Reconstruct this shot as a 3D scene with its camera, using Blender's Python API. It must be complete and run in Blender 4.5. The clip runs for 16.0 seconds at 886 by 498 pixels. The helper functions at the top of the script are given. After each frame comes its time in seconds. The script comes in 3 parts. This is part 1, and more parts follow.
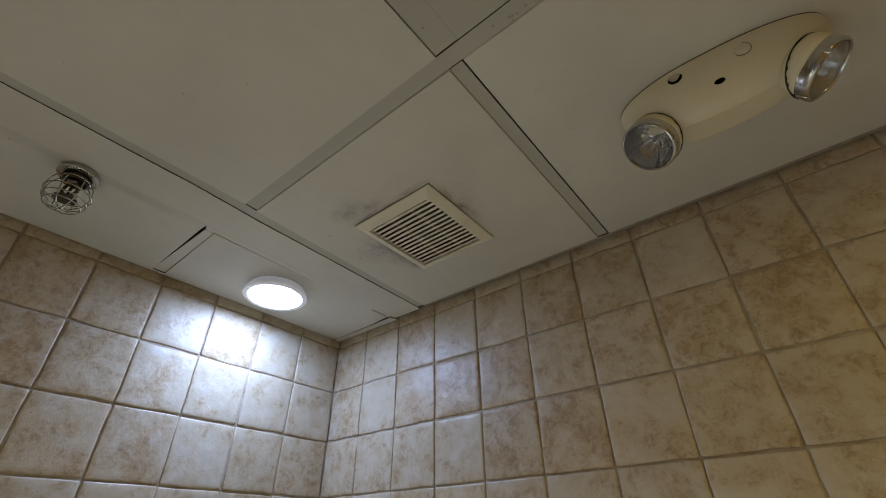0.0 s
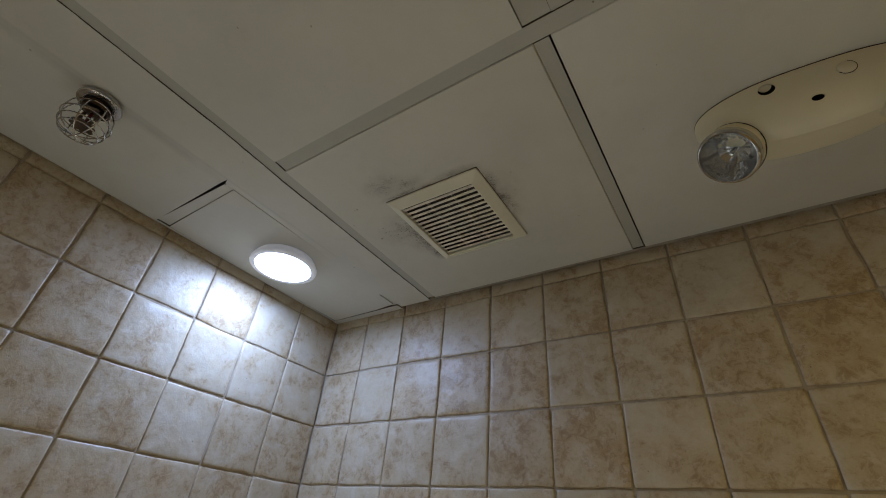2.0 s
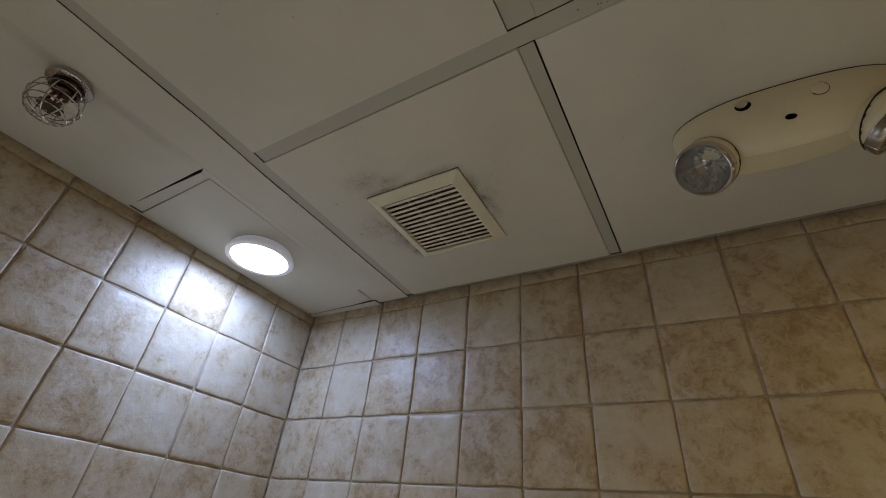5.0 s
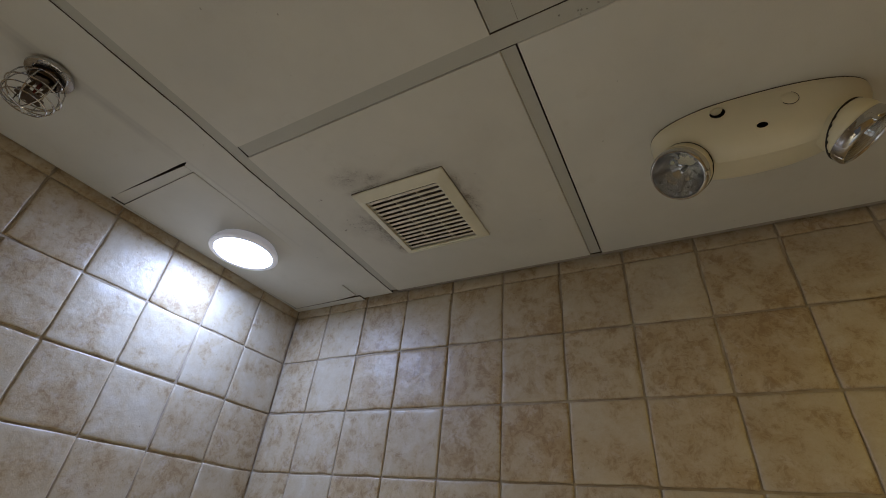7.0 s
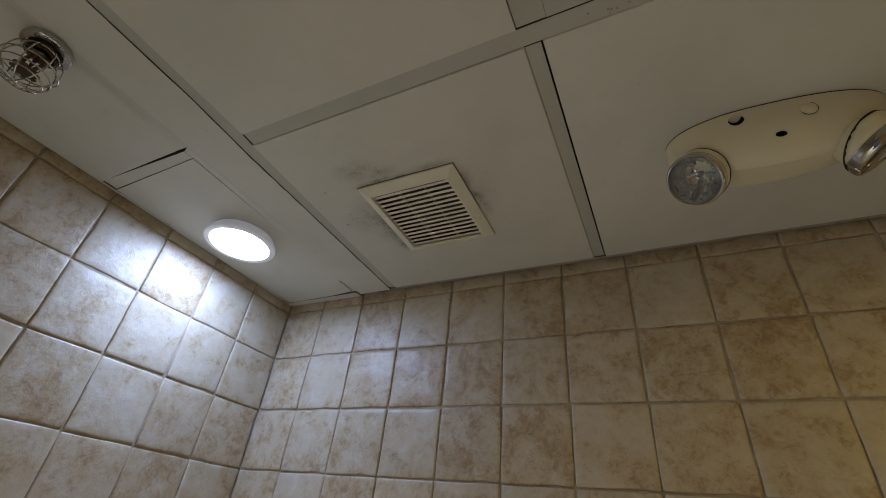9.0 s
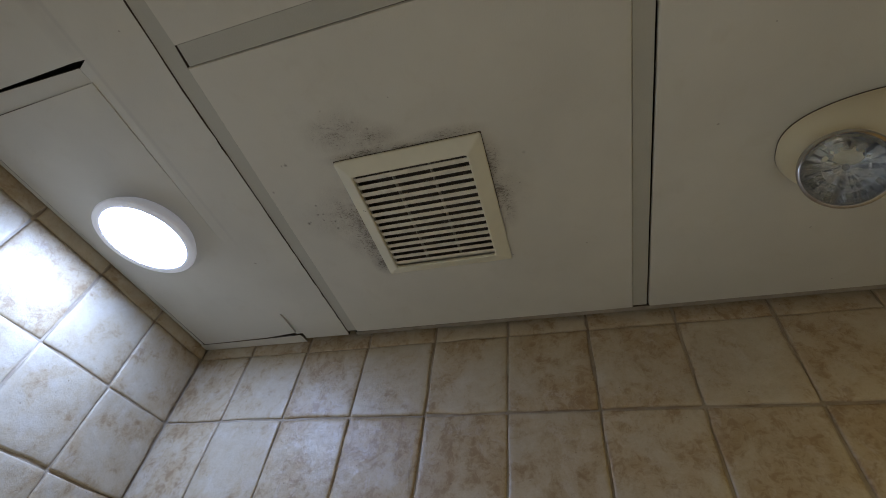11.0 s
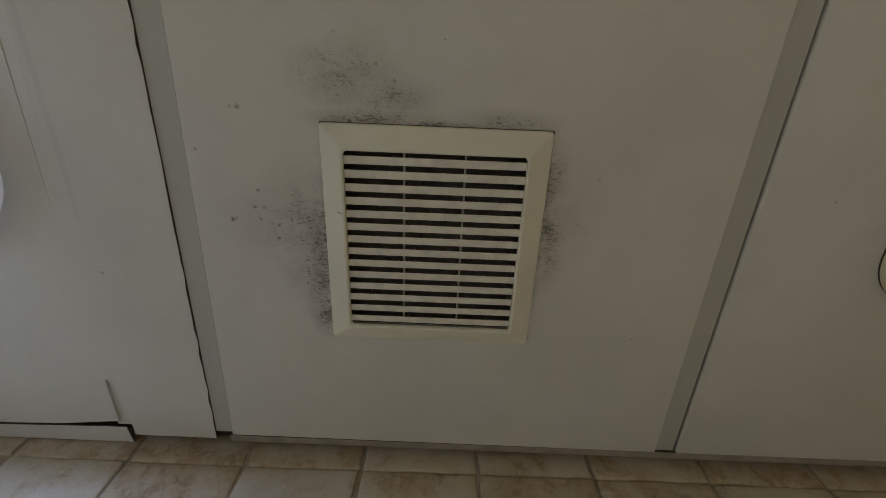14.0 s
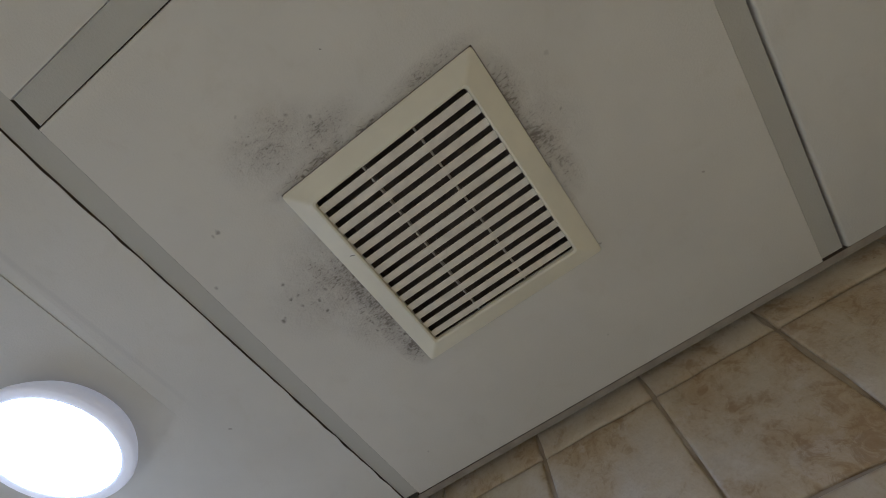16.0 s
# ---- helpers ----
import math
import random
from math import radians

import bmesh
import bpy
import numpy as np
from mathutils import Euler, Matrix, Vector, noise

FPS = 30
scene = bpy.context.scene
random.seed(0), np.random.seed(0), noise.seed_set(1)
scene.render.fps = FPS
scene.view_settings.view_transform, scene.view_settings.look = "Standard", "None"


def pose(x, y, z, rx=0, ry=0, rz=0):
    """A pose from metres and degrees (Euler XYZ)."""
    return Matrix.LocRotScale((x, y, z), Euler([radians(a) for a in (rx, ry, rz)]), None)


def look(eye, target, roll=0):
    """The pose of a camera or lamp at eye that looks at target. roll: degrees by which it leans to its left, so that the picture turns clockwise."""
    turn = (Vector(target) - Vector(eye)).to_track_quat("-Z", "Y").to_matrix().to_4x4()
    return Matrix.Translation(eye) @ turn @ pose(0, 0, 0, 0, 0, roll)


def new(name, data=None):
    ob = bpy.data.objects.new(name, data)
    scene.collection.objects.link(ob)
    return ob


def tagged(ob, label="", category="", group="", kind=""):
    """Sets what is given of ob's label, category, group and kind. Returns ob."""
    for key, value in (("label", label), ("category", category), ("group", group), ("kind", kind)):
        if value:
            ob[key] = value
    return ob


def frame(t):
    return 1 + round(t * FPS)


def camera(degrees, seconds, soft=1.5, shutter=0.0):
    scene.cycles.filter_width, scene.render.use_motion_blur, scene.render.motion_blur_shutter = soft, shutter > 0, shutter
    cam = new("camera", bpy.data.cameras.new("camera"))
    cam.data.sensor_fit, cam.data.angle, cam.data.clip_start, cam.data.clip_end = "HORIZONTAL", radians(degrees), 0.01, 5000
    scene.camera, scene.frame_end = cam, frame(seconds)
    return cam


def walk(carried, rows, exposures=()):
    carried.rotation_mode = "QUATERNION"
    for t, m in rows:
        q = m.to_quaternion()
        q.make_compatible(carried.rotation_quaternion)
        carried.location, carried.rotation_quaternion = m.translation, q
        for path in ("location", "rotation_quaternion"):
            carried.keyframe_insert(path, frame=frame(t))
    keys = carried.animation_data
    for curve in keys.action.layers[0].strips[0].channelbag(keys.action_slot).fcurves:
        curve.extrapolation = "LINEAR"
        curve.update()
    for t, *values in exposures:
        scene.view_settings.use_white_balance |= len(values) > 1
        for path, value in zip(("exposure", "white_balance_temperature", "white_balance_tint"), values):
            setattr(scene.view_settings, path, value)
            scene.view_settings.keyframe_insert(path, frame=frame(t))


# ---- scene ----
cam = camera(91.0, 16.0, soft=0.75)
PATH = [
    (0, (1.2527, -0.9476, 1.7706), (0.7368, -0.3042, 2.3362), -0.64),
    (0.5, (1.2089, -0.9471, 1.7794), (0.7222, -0.2830, 2.3470), 1.29),
    (1, (1.1600, -0.9695, 1.7783), (0.6717, -0.3050, 2.3440), 3.05),
    (1.5, (1.1274, -0.9764, 1.7725), (0.6371, -0.3132, 2.3380), 4.54),
    (2, (1.1297, -0.9639, 1.7751), (0.6447, -0.2982, 2.3422), 5.55),
    (2.5, (1.1370, -0.9646, 1.7834), (0.6569, -0.2966, 2.3520), 6.33),
    (3, (1.1307, -0.9658, 1.7808), (0.6541, -0.2928, 2.3464), 6.66),
    (3.5, (1.1308, -0.9666, 1.7852), (0.6591, -0.2869, 2.3470), 6.57),
    (4, (1.1282, -0.9645, 1.7841), (0.6602, -0.2814, 2.3447), 6.52),
    (6.5, (1.1617, -0.9626, 1.7880), (0.7237, -0.2554, 2.3431), 5.97),
    (7, (1.1579, -0.9667, 1.7848), (0.7211, -0.2571, 2.3376), 6.18),
    (7.5, (1.1549, -0.9699, 1.7844), (0.7179, -0.2589, 2.3353), 6.43),
    (8, (1.1433, -0.9782, 1.7885), (0.7077, -0.2619, 2.3338), 6.51),
    (8.2, (1.1321, -0.9796, 1.7865), (0.7005, -0.2616, 2.3327), 6.59),
    (10.5, (1.0040, -0.9148, 1.8023), (0.6878, -0.2080, 2.4351), 7.43),
    (11, (0.9012, -0.7234, 1.8531), (0.6307, -0.0818, 2.5709), 8.91),
    (11.5, (0.8280, -0.5844, 1.8704), (0.6207, -0.0343, 2.6793), 11.23),
    (12, (0.7744, -0.5845, 1.8931), (0.6304, -0.0697, 2.7382), 11.75),
    (12.5, (0.6728, -0.6182, 1.9174), (0.5927, -0.1140, 2.7773), 9.56),
    (13, (0.6379, -0.6053, 1.9226), (0.6006, -0.1226, 2.7976), 7.05),
    (13.5, (0.6650, -0.5576, 1.9431), (0.6519, -0.1186, 2.8415), 4.14),
    (14, (0.7056, -0.5001, 1.9652), (0.7077, -0.1017, 2.8824), 2.08),
    (14.5, (0.7213, -0.4699, 1.9748), (0.7170, -0.1255, 2.9136), 2.12),
    (15, (0.7115, -0.4601, 1.9787), (0.6938, -0.1741, 2.9368), -0.21),
    (15.5, (0.7432, -0.4462, 1.9908), (0.6669, -0.1298, 2.9363), -2.28),
    (16, (0.7606, -0.4499, 1.9737), (0.5728, -0.1196, 2.8987), -7.32),
]
walk(cam, [(t, look(eye, target, roll)) for t, eye, target, roll in PATH], [(0.0, 0.54, 6550, 12), (1.0, 0.47, 6500, 11), (3.0, 0.3, 6450, 12), (6.5, 0.36, 6650, 15), (10.5, 0.35, 6450, 12), (12.5, 0.37, 6300, 14), (14.0, 0.46, 6400, 12), (14.5, 0.86, 6050, 15), (15.0, 0.95, 5950, 15), (16.0, 0.9, 5950, 15)])

# ---- light ----
world = bpy.data.worlds.new("world")
scene.world = world
world.use_nodes = True
world.node_tree.nodes["Background"].inputs[0].default_value = (0.9, 0.95, 1.0, 1)
world.node_tree.nodes["Background"].inputs[1].default_value = 0.06
LED = 43.5                    # the lamp in the corner, cool white
WARM = 86.0                  # the lamp further along the room, warm white
# fill lamp added in an unseen opening behind the camera, aimed onto the floor
fill_light = new("fill_light", bpy.data.lights.new("fill_light", "AREA"))
fill_light.data.shape, fill_light.data.size, fill_light.data.size_y = "RECTANGLE", 0.86, 0.8
fill_light.data.energy, fill_light.data.color = 35.0, (0.755, 0.90, 1.03)
fill_light.matrix_world = look((0.65, -1.90, 1.20), (0.55, -1.45, 0.0))

# ---- plan ----
H = 2.40                      # underside of the ceiling panels
RX, RY = 3.40, -1.80          # far walls of the small room
PX, PZ, PY = 0.1545, 0.159, 0.1536
JX, JZ, JY = -0.0074, 2.3742, -0.1616   # first joints of the tiling
TOP = 2.46


# ---- helpers of the scene ----
def mesh_of(bm, name):
    me = bpy.data.meshes.new(name)
    bm.normal_update()
    bm.to_mesh(me)
    bm.free()
    return me


def smooth(me, angle=40):
    me.shade_smooth()
    me.set_sharp_from_angle(angle=radians(angle))
    return me


def part(name, bm, material, parent=None, label="", soft=40):
    me = mesh_of(bm, name)
    if soft:
        smooth(me, soft)
    me.materials.append(material)
    ob = new(name, me)
    if parent:
        ob.parent = parent
        ob.matrix_parent_inverse = Matrix.Translation(parent.location).inverted() if parent.parent is None else Matrix()
    if label:
        ob["label"] = label
    return ob


def empty(name, at=(0, 0, 0)):
    ob = new(name)
    ob.location = at
    ob.empty_display_size = 0.05
    return ob


def box(bm, x0, x1, y0, y1, z0, z1, bevel=0.0, seg=2):
    out = bmesh.ops.create_cube(bm, size=1.0)
    vs = out["verts"]
    for v in vs:
        v.co = Vector((x0 + (v.co.x + 0.5) * (x1 - x0), y0 + (v.co.y + 0.5) * (y1 - y0), z0 + (v.co.z + 0.5) * (z1 - z0)))
    if bevel:
        es = list({e for v in vs for e in v.link_edges})
        bmesh.ops.bevel(bm, geom=es, offset=bevel, segments=seg, affect="EDGES", profile=0.5)
    return bm


def prism(bm, outline, z0, z1):
    """An upright prism over an outline that runs counter-clockwise from above."""
    lo = [bm.verts.new((x, y, z0)) for x, y in outline]
    hi = [bm.verts.new((x, y, z1)) for x, y in outline]
    n = len(outline)
    bm.faces.new(list(reversed(lo)))
    bm.faces.new(hi)
    for i in range(n):
        bm.faces.new((lo[i], lo[(i + 1) % n], hi[(i + 1) % n], hi[i]))
    return bm


def spin(bm, profile, n=48, m=None):
    """A turned body about local z; profile of (radius, z); radius 0 closes it."""
    rings = []
    for r, z in profile:
        if r <= 1e-6:
            rings.append([bm.verts.new((0, 0, z))])
        else:
            rings.append([bm.verts.new((r * math.cos(2 * math.pi * k / n), r * math.sin(2 * math.pi * k / n), z)) for k in range(n)])
    made = [v for ring in rings for v in ring]
    for a, b in zip(rings, rings[1:]):
        for k in range(n):
            j = (k + 1) % n
            if len(a) == 1 and len(b) == 1:
                continue
            if len(a) == 1:
                bm.faces.new((a[0], b[j], b[k]))
            elif len(b) == 1:
                bm.faces.new((a[k], a[j], b[0]))
            else:
                bm.faces.new((a[k], a[j], b[j], b[k]))
    if m is not None:
        bmesh.ops.transform(bm, matrix=m, verts=made)
    bmesh.ops.recalc_face_normals(bm, faces=bm.faces[:])
    return bm


def tube(bm, pts, r, n=8, closed=False):
    """A round wire along points."""
    pts = [Vector(p) for p in pts]
    rings = []
    count = len(pts)
    up = None
    for i, p in enumerate(pts):
        a = pts[(i - 1) % count] if (closed or i > 0) else p
        b = pts[(i + 1) % count] if (closed or i < count - 1) else p
        d = (b - a).normalized()
        if up is None:
            up = d.orthogonal().normalized()
        up = (up - d * up.dot(d)).normalized()
        side = d.cross(up)
        rings.append([bm.verts.new(p + r * (math.cos(2 * math.pi * k / n) * up + math.sin(2 * math.pi * k / n) * side)) for k in range(n)])
    pairs = list(zip(rings, rings[1:])) + ([(rings[-1], rings[0])] if closed else [])
    for a, b in pairs:
        for k in range(n):
            bm.faces.new((a[k], a[(k + 1) % n], b[(k + 1) % n], b[k]))
    if not closed:
        bm.faces.new(list(reversed(rings[0])))
        bm.faces.new(rings[-1])
    bmesh.ops.recalc_face_normals(bm, faces=bm.faces[:])
    return bm


# ---- materials ----
class Nodes:
    """A short hand for node materials."""

    def __init__(self, name):
        self.mat = bpy.data.materials.new(name)
        self.mat.use_nodes = True
        self.t = self.mat.node_tree
        self.bsdf = self.t.nodes["Principled BSDF"]

    def add(self, kind, ins=None, **props):
        n = self.t.nodes.new(kind)
        for k, v in props.items():
            setattr(n, k, v)
        for k, v in (ins or {}).items():
            self.put(n.inputs[k], v)
        return n

    def put(self, socket, v):
        if isinstance(v, bpy.types.NodeSocket):
            self.t.links.new(v, socket)
        else:
            socket.default_value = v

    def noise(self, where, scale, detail=4.0, rough=0.55, distort=0.0):
        return self.add("ShaderNodeTexNoise", {"Vector": where, "Scale": scale, "Detail": detail, "Roughness": rough, "Distortion": distort}).outputs["Fac"]

    def ramp(self, fac, stops):
        n = self.add("ShaderNodeValToRGB", {"Fac": fac})
        e = n.color_ramp.elements
        while len(e) < len(stops):
            e.new(0.5)
        for k, (p, c) in enumerate(stops):
            e[k].position = p
            e[k].color = (*c, 1) if len(c) == 3 else c
        return n.outputs["Color"]

    def level(self, fac, a, b, lo=0.0, hi=1.0):
        return self.add("ShaderNodeMapRange", {"Value": fac, "From Min": a, "From Max": b, "To Min": lo, "To Max": hi}, clamp=True).outputs[0]

    def mix(self, fac, a, b, how="MIX"):
        n = self.add("ShaderNodeMix", data_type="RGBA", blend_type=how)
        self.put(n.inputs[0], fac)
        self.put(n.inputs[6], a)
        self.put(n.inputs[7], b)
        return n.outputs[2]

    def math(self, op, a, b=0.0, c=0.0):
        n = self.add("ShaderNodeMath", operation=op)
        self.put(n.inputs[0], a)
        self.put(n.inputs[1], b)
        self.put(n.inputs[2], c)
        return n.outputs[0]

    def vec(self, op, a, b):
        n = self.add("ShaderNodeVectorMath", operation=op)
        self.put(n.inputs[0], a)
        self.put(n.inputs[1], b)
        return n.outputs[1] if op in ("LENGTH", "DISTANCE") else n.outputs[0]

    def place(self):
        return self.add("ShaderNodeNewGeometry").outputs["Position"]

    def bump(self, height, strength, distance):
        n = self.add("ShaderNodeBump", {"Height": height, "Strength": strength, "Distance": distance})
        self.put(self.bsdf.inputs["Normal"], n.outputs[0])

    def set(self, **kw):
        for k, v in kw.items():
            self.put(self.bsdf.inputs[k.replace("_", " ")], v)
        return self.mat


def rgb(r, g, b):
    return (r, g, b, 1)


def tile_material():
    n = Nodes("glazed_tile")
    pos = n.place()
    rnd = n.add("ShaderNodeObjectInfo").outputs["Random"]
    off = n.add("ShaderNodeCombineXYZ", {0: n.math("MULTIPLY", rnd, 31.0), 1: n.math("MULTIPLY", rnd, 17.0), 2: n.math("MULTIPLY", rnd, 23.0)}).outputs[0]
    p = n.vec("ADD", pos, off)
    shade = n.noise(p, 17.0, 7.0, 0.64, 0.35)
    mid = n.noise(p, 58.0, 8.0, 0.72, 0.4)
    fine = n.noise(p, 330.0, 5.0, 0.7)
    # milky beige glaze that burns to ochre in soft clouds, some tiles more than others
    own = n.level(n.math("FRACT", n.math("MULTIPLY", rnd, 7.3)), 0.0, 1.0, -0.05, 0.05)
    f = n.math("ADD", n.math("ADD", n.math("MULTIPLY", shade, 0.70), n.math("MULTIPLY", mid, 0.30)), own)
    c = n.ramp(f, [(0.36, (0.60, 0.545, 0.425)), (0.47, (0.56, 0.485, 0.35)), (0.56, (0.505, 0.41, 0.27)), (0.68, (0.43, 0.32, 0.185))])
    tint = n.ramp(rnd, [(0.0, (0.93, 0.91, 0.88)), (0.5, (1.0, 1.0, 1.0)), (1.0, (0.98, 0.95, 0.90))])
    c = n.mix(1.0, c, tint, "MULTIPLY")
    milk = n.level(n.noise(n.vec("ADD", p, (5.0, 3.0, 9.0)), 24.0, 6.0, 0.62, 0.5), 0.54, 0.66)
    c = n.mix(n.math("MULTIPLY", milk, 0.40), c, rgb(0.66, 0.62, 0.54))
    rust = n.math("MULTIPLY", n.level(n.noise(p, 60.0, 7.0, 0.72, 0.9), 0.48, 0.58), n.level(f, 0.46, 0.57))
    c = n.mix(n.math("MULTIPLY", rust, 0.52), c, rgb(0.27, 0.165, 0.08))
    c = n.mix(n.math("MULTIPLY", n.level(fine, 0.52, 0.68), 0.16), c, rgb(0.28, 0.19, 0.10))
    pits = n.level(n.noise(p, 150.0, 1.0, 0.5), 0.79, 0.82)
    c = n.mix(n.math("MULTIPLY", pits, 0.6), c, rgb(0.13, 0.08, 0.045))
    h = n.math("ADD", n.noise(p, 26.0, 3.0, 0.5), n.math("MULTIPLY", fine, 0.22))
    h = n.math("SUBTRACT", h, n.math("MULTIPLY", pits, 0.5))
    n.bump(h, 0.5, 0.005)
    return n.set(Base_Color=c, Roughness=n.level(mid, 0.3, 0.7, 0.24, 0.42), Specular_IOR_Level=0.45)


def grout_material():
    n = Nodes("grout")
    p = n.place()
    c = n.ramp(n.noise(p, 18.0, 5.0, 0.6), [(0.3, (0.29, 0.23, 0.16)), (0.5, (0.42, 0.355, 0.265)), (0.7, (0.52, 0.465, 0.375))])
    n.bump(n.noise(p, 300.0, 4.0, 0.6), 0.5, 0.002)
    return n.set(Base_Color=c, Roughness=0.75)


def spot(n, pos, cx, cy, rx, ry, soft=1.0):
    """1 at the middle of an oval patch on the ceiling, 0 past its rim."""
    d = n.vec("SUBTRACT", pos, (cx, cy, H))
    d = n.vec("MULTIPLY", d, (1 / rx, 1 / ry, 0.0))
    return n.level(n.vec("LENGTH", d, (0, 0, 0)), 0.0, soft, 1.0, 0.0)


def ceiling_material(name, base, stains=False):
    n = Nodes(name)
    pos = n.place()
    c = n.mix(n.level(n.noise(pos, 4.0, 5.0, 0.6), 0.35, 0.7), rgb(*base), rgb(*(v * 0.90 for v in base)))
    c = n.mix(n.math("MULTIPLY", n.level(n.noise(pos, 22.0, 6.0, 0.7, 0.5), 0.56, 0.74), 0.22), c, rgb(base[0] * 0.78, base[1] * 0.74, base[2] * 0.66))
    dots = n.level(n.noise(pos, 70.0, 1.0, 0.4), 0.81, 0.83)
    c = n.mix(n.math("MULTIPLY", dots, 0.5), c, rgb(0.22, 0.19, 0.15))
    height = n.math("MULTIPLY", n.noise(pos, 420.0, 3.0, 0.6), 0.3)
    # the smudged joint that runs under the sprinkler
    sep = n.add("ShaderNodeSeparateXYZ", {0: pos}).outputs
    if name == "painted_panel":
        dx = n.math("ABSOLUTE", n.math("SUBTRACT", sep[0], 0.304))
        line = n.math("MULTIPLY", n.level(dx, 0.0, 0.020, 1.0, 0.0), n.level(sep[1], -0.66, -0.74))
        line = n.math("MULTIPLY", line, n.level(n.noise(pos, 9.0, 4.0, 0.6), 0.3, 0.65))
        c = n.mix(n.math("MULTIPLY", line, 0.45), c, rgb(0.36, 0.35, 0.33))
        dx = n.math("ABSOLUTE", n.math("SUBTRACT", sep[0], 0.316))
        line = n.math("MULTIPLY", n.level(dx, 0.002, 0.0045, 1.0, 0.0), n.level(sep[1], -0.30, -0.36))
        c = n.mix(n.math("MULTIPLY", line, 0.16), c, rgb(0.40, 0.39, 0.38))
    if stains:
        grain = n.noise(n.vec("MULTIPLY", pos, (0.7, 1.7, 1.0)), 270.0, 4.0, 0.72, 0.4)
        broad = n.noise(pos, 34.0, 6.0, 0.70, 0.8)
        total = None
        for cx, cy, rx, ry, k in STAINS_AND_SHADE:
            m = n.math("MULTIPLY", spot(n, pos, cx, cy, rx, ry), k)
            total = m if total is None else n.math("MAXIMUM", total, m)
        wide = n.math("MULTIPLY", total, n.level(broad, 0.22, 0.60))
        c = n.mix(n.math("MULTIPLY", n.level(wide, 0.02, 0.62), 0.46), c, rgb(0.25, 0.215, 0.19))
        fleck = n.level(n.math("ADD", grain, n.math("MULTIPLY", wide, 0.34)), 0.66, 0.80)
        fleck = n.math("MULTIPLY", fleck, n.level(total, 0.02, 0.35))
        c = n.mix(n.math("MULTIPLY", fleck, 0.68), c, rgb(0.10, 0.078, 0.06))
        height = n.math("ADD", height, n.math("MULTIPLY", n.math("MULTIPLY", n.level(total, 0.05, 0.6), n.noise(pos, 175.0, 5.0, 0.65, 0.8)), 4.0))
    marks = SPECKS if stains else CHIPS if name == "strip_paint" else ()
    wob = n.vec("MULTIPLY", n.vec("SUBTRACT", n.add("ShaderNodeTexNoise", {"Vector": pos, "Scale": 240.0}).outputs["Color"], (0.5, 0.5, 0.5)), (0.004, 0.004, 0.0))
    for cx, cy, r, k in marks:
        m = n.level(n.vec("DISTANCE", n.vec("ADD", pos, wob), (cx, cy, MARK_Z[name])), r * 0.2, r * 0.85, k * 0.9, 0.0)
        c = n.mix(m, c, rgb(0.10, 0.085, 0.07))
    n.bump(height, 0.35, 0.003)
    return n.set(Base_Color=c, Roughness=0.55, Specular_IOR_Level=0.35)


def plain(name, colour, rough=0.5, metal=0.0, vary=0.12, scale=30.0, bump=0.1, **more):
    n = Nodes(name)
    tc = n.add("ShaderNodeTexCoord").outputs["Object"]
    f = n.noise(tc, scale, 5.0, 0.6)
    c = n.mix(n.level(f, 0.35, 0.7), rgb(*colour), rgb(*(v * (1 - vary) for v in colour)))
    n.bump(n.noise(tc, scale * 12, 3.0, 0.6), bump, 0.002)
    return n.set(Base_Color=c, Roughness=rough, Metallic=metal, **more)


# patches on the panel round the extractor, grime and one shadow line: centre, radii, strength
STAINS_AND_SHADE = [
    # the first paints the shadow line along the frame's right edge
    (0.8125, -0.330, 0.0075, 0.090, 1.0), (0.5790, -0.320, 0.0075, 0.110, 0.9), (0.690, -0.4425, 0.11, 0.006, 0.8),
    (0.606, -0.483, 0.066, 0.040, 0.70), (0.650, -0.466, 0.060, 0.026, 0.6),
    (0.572, -0.310, 0.028, 0.110, 0.85), (0.558, -0.335, 0.062, 0.085, 0.6), (0.530, -0.335, 0.070, 0.060, 0.42),
    (0.572, -0.255, 0.026, 0.060, 1.0), (0.574, -0.222, 0.022, 0.034, 1.0), (0.556, -0.285, 0.042, 0.070, 0.5),
    (0.818, -0.326, 0.026, 0.034, 1.0), (0.813, -0.385, 0.026, 0.058, 0.8), (0.832, -0.350, 0.05, 0.09, 0.32), (0.822, -0.300, 0.022, 0.045, 0.7), (0.8165, -0.336, 0.013, 0.022, 1.3), (0.6400, -0.4440, 0.045, 0.007, 0.7),
    (0.640, -0.444, 0.090, 0.014, 0.8), (0.760, -0.446, 0.075, 0.016, 0.6),
]
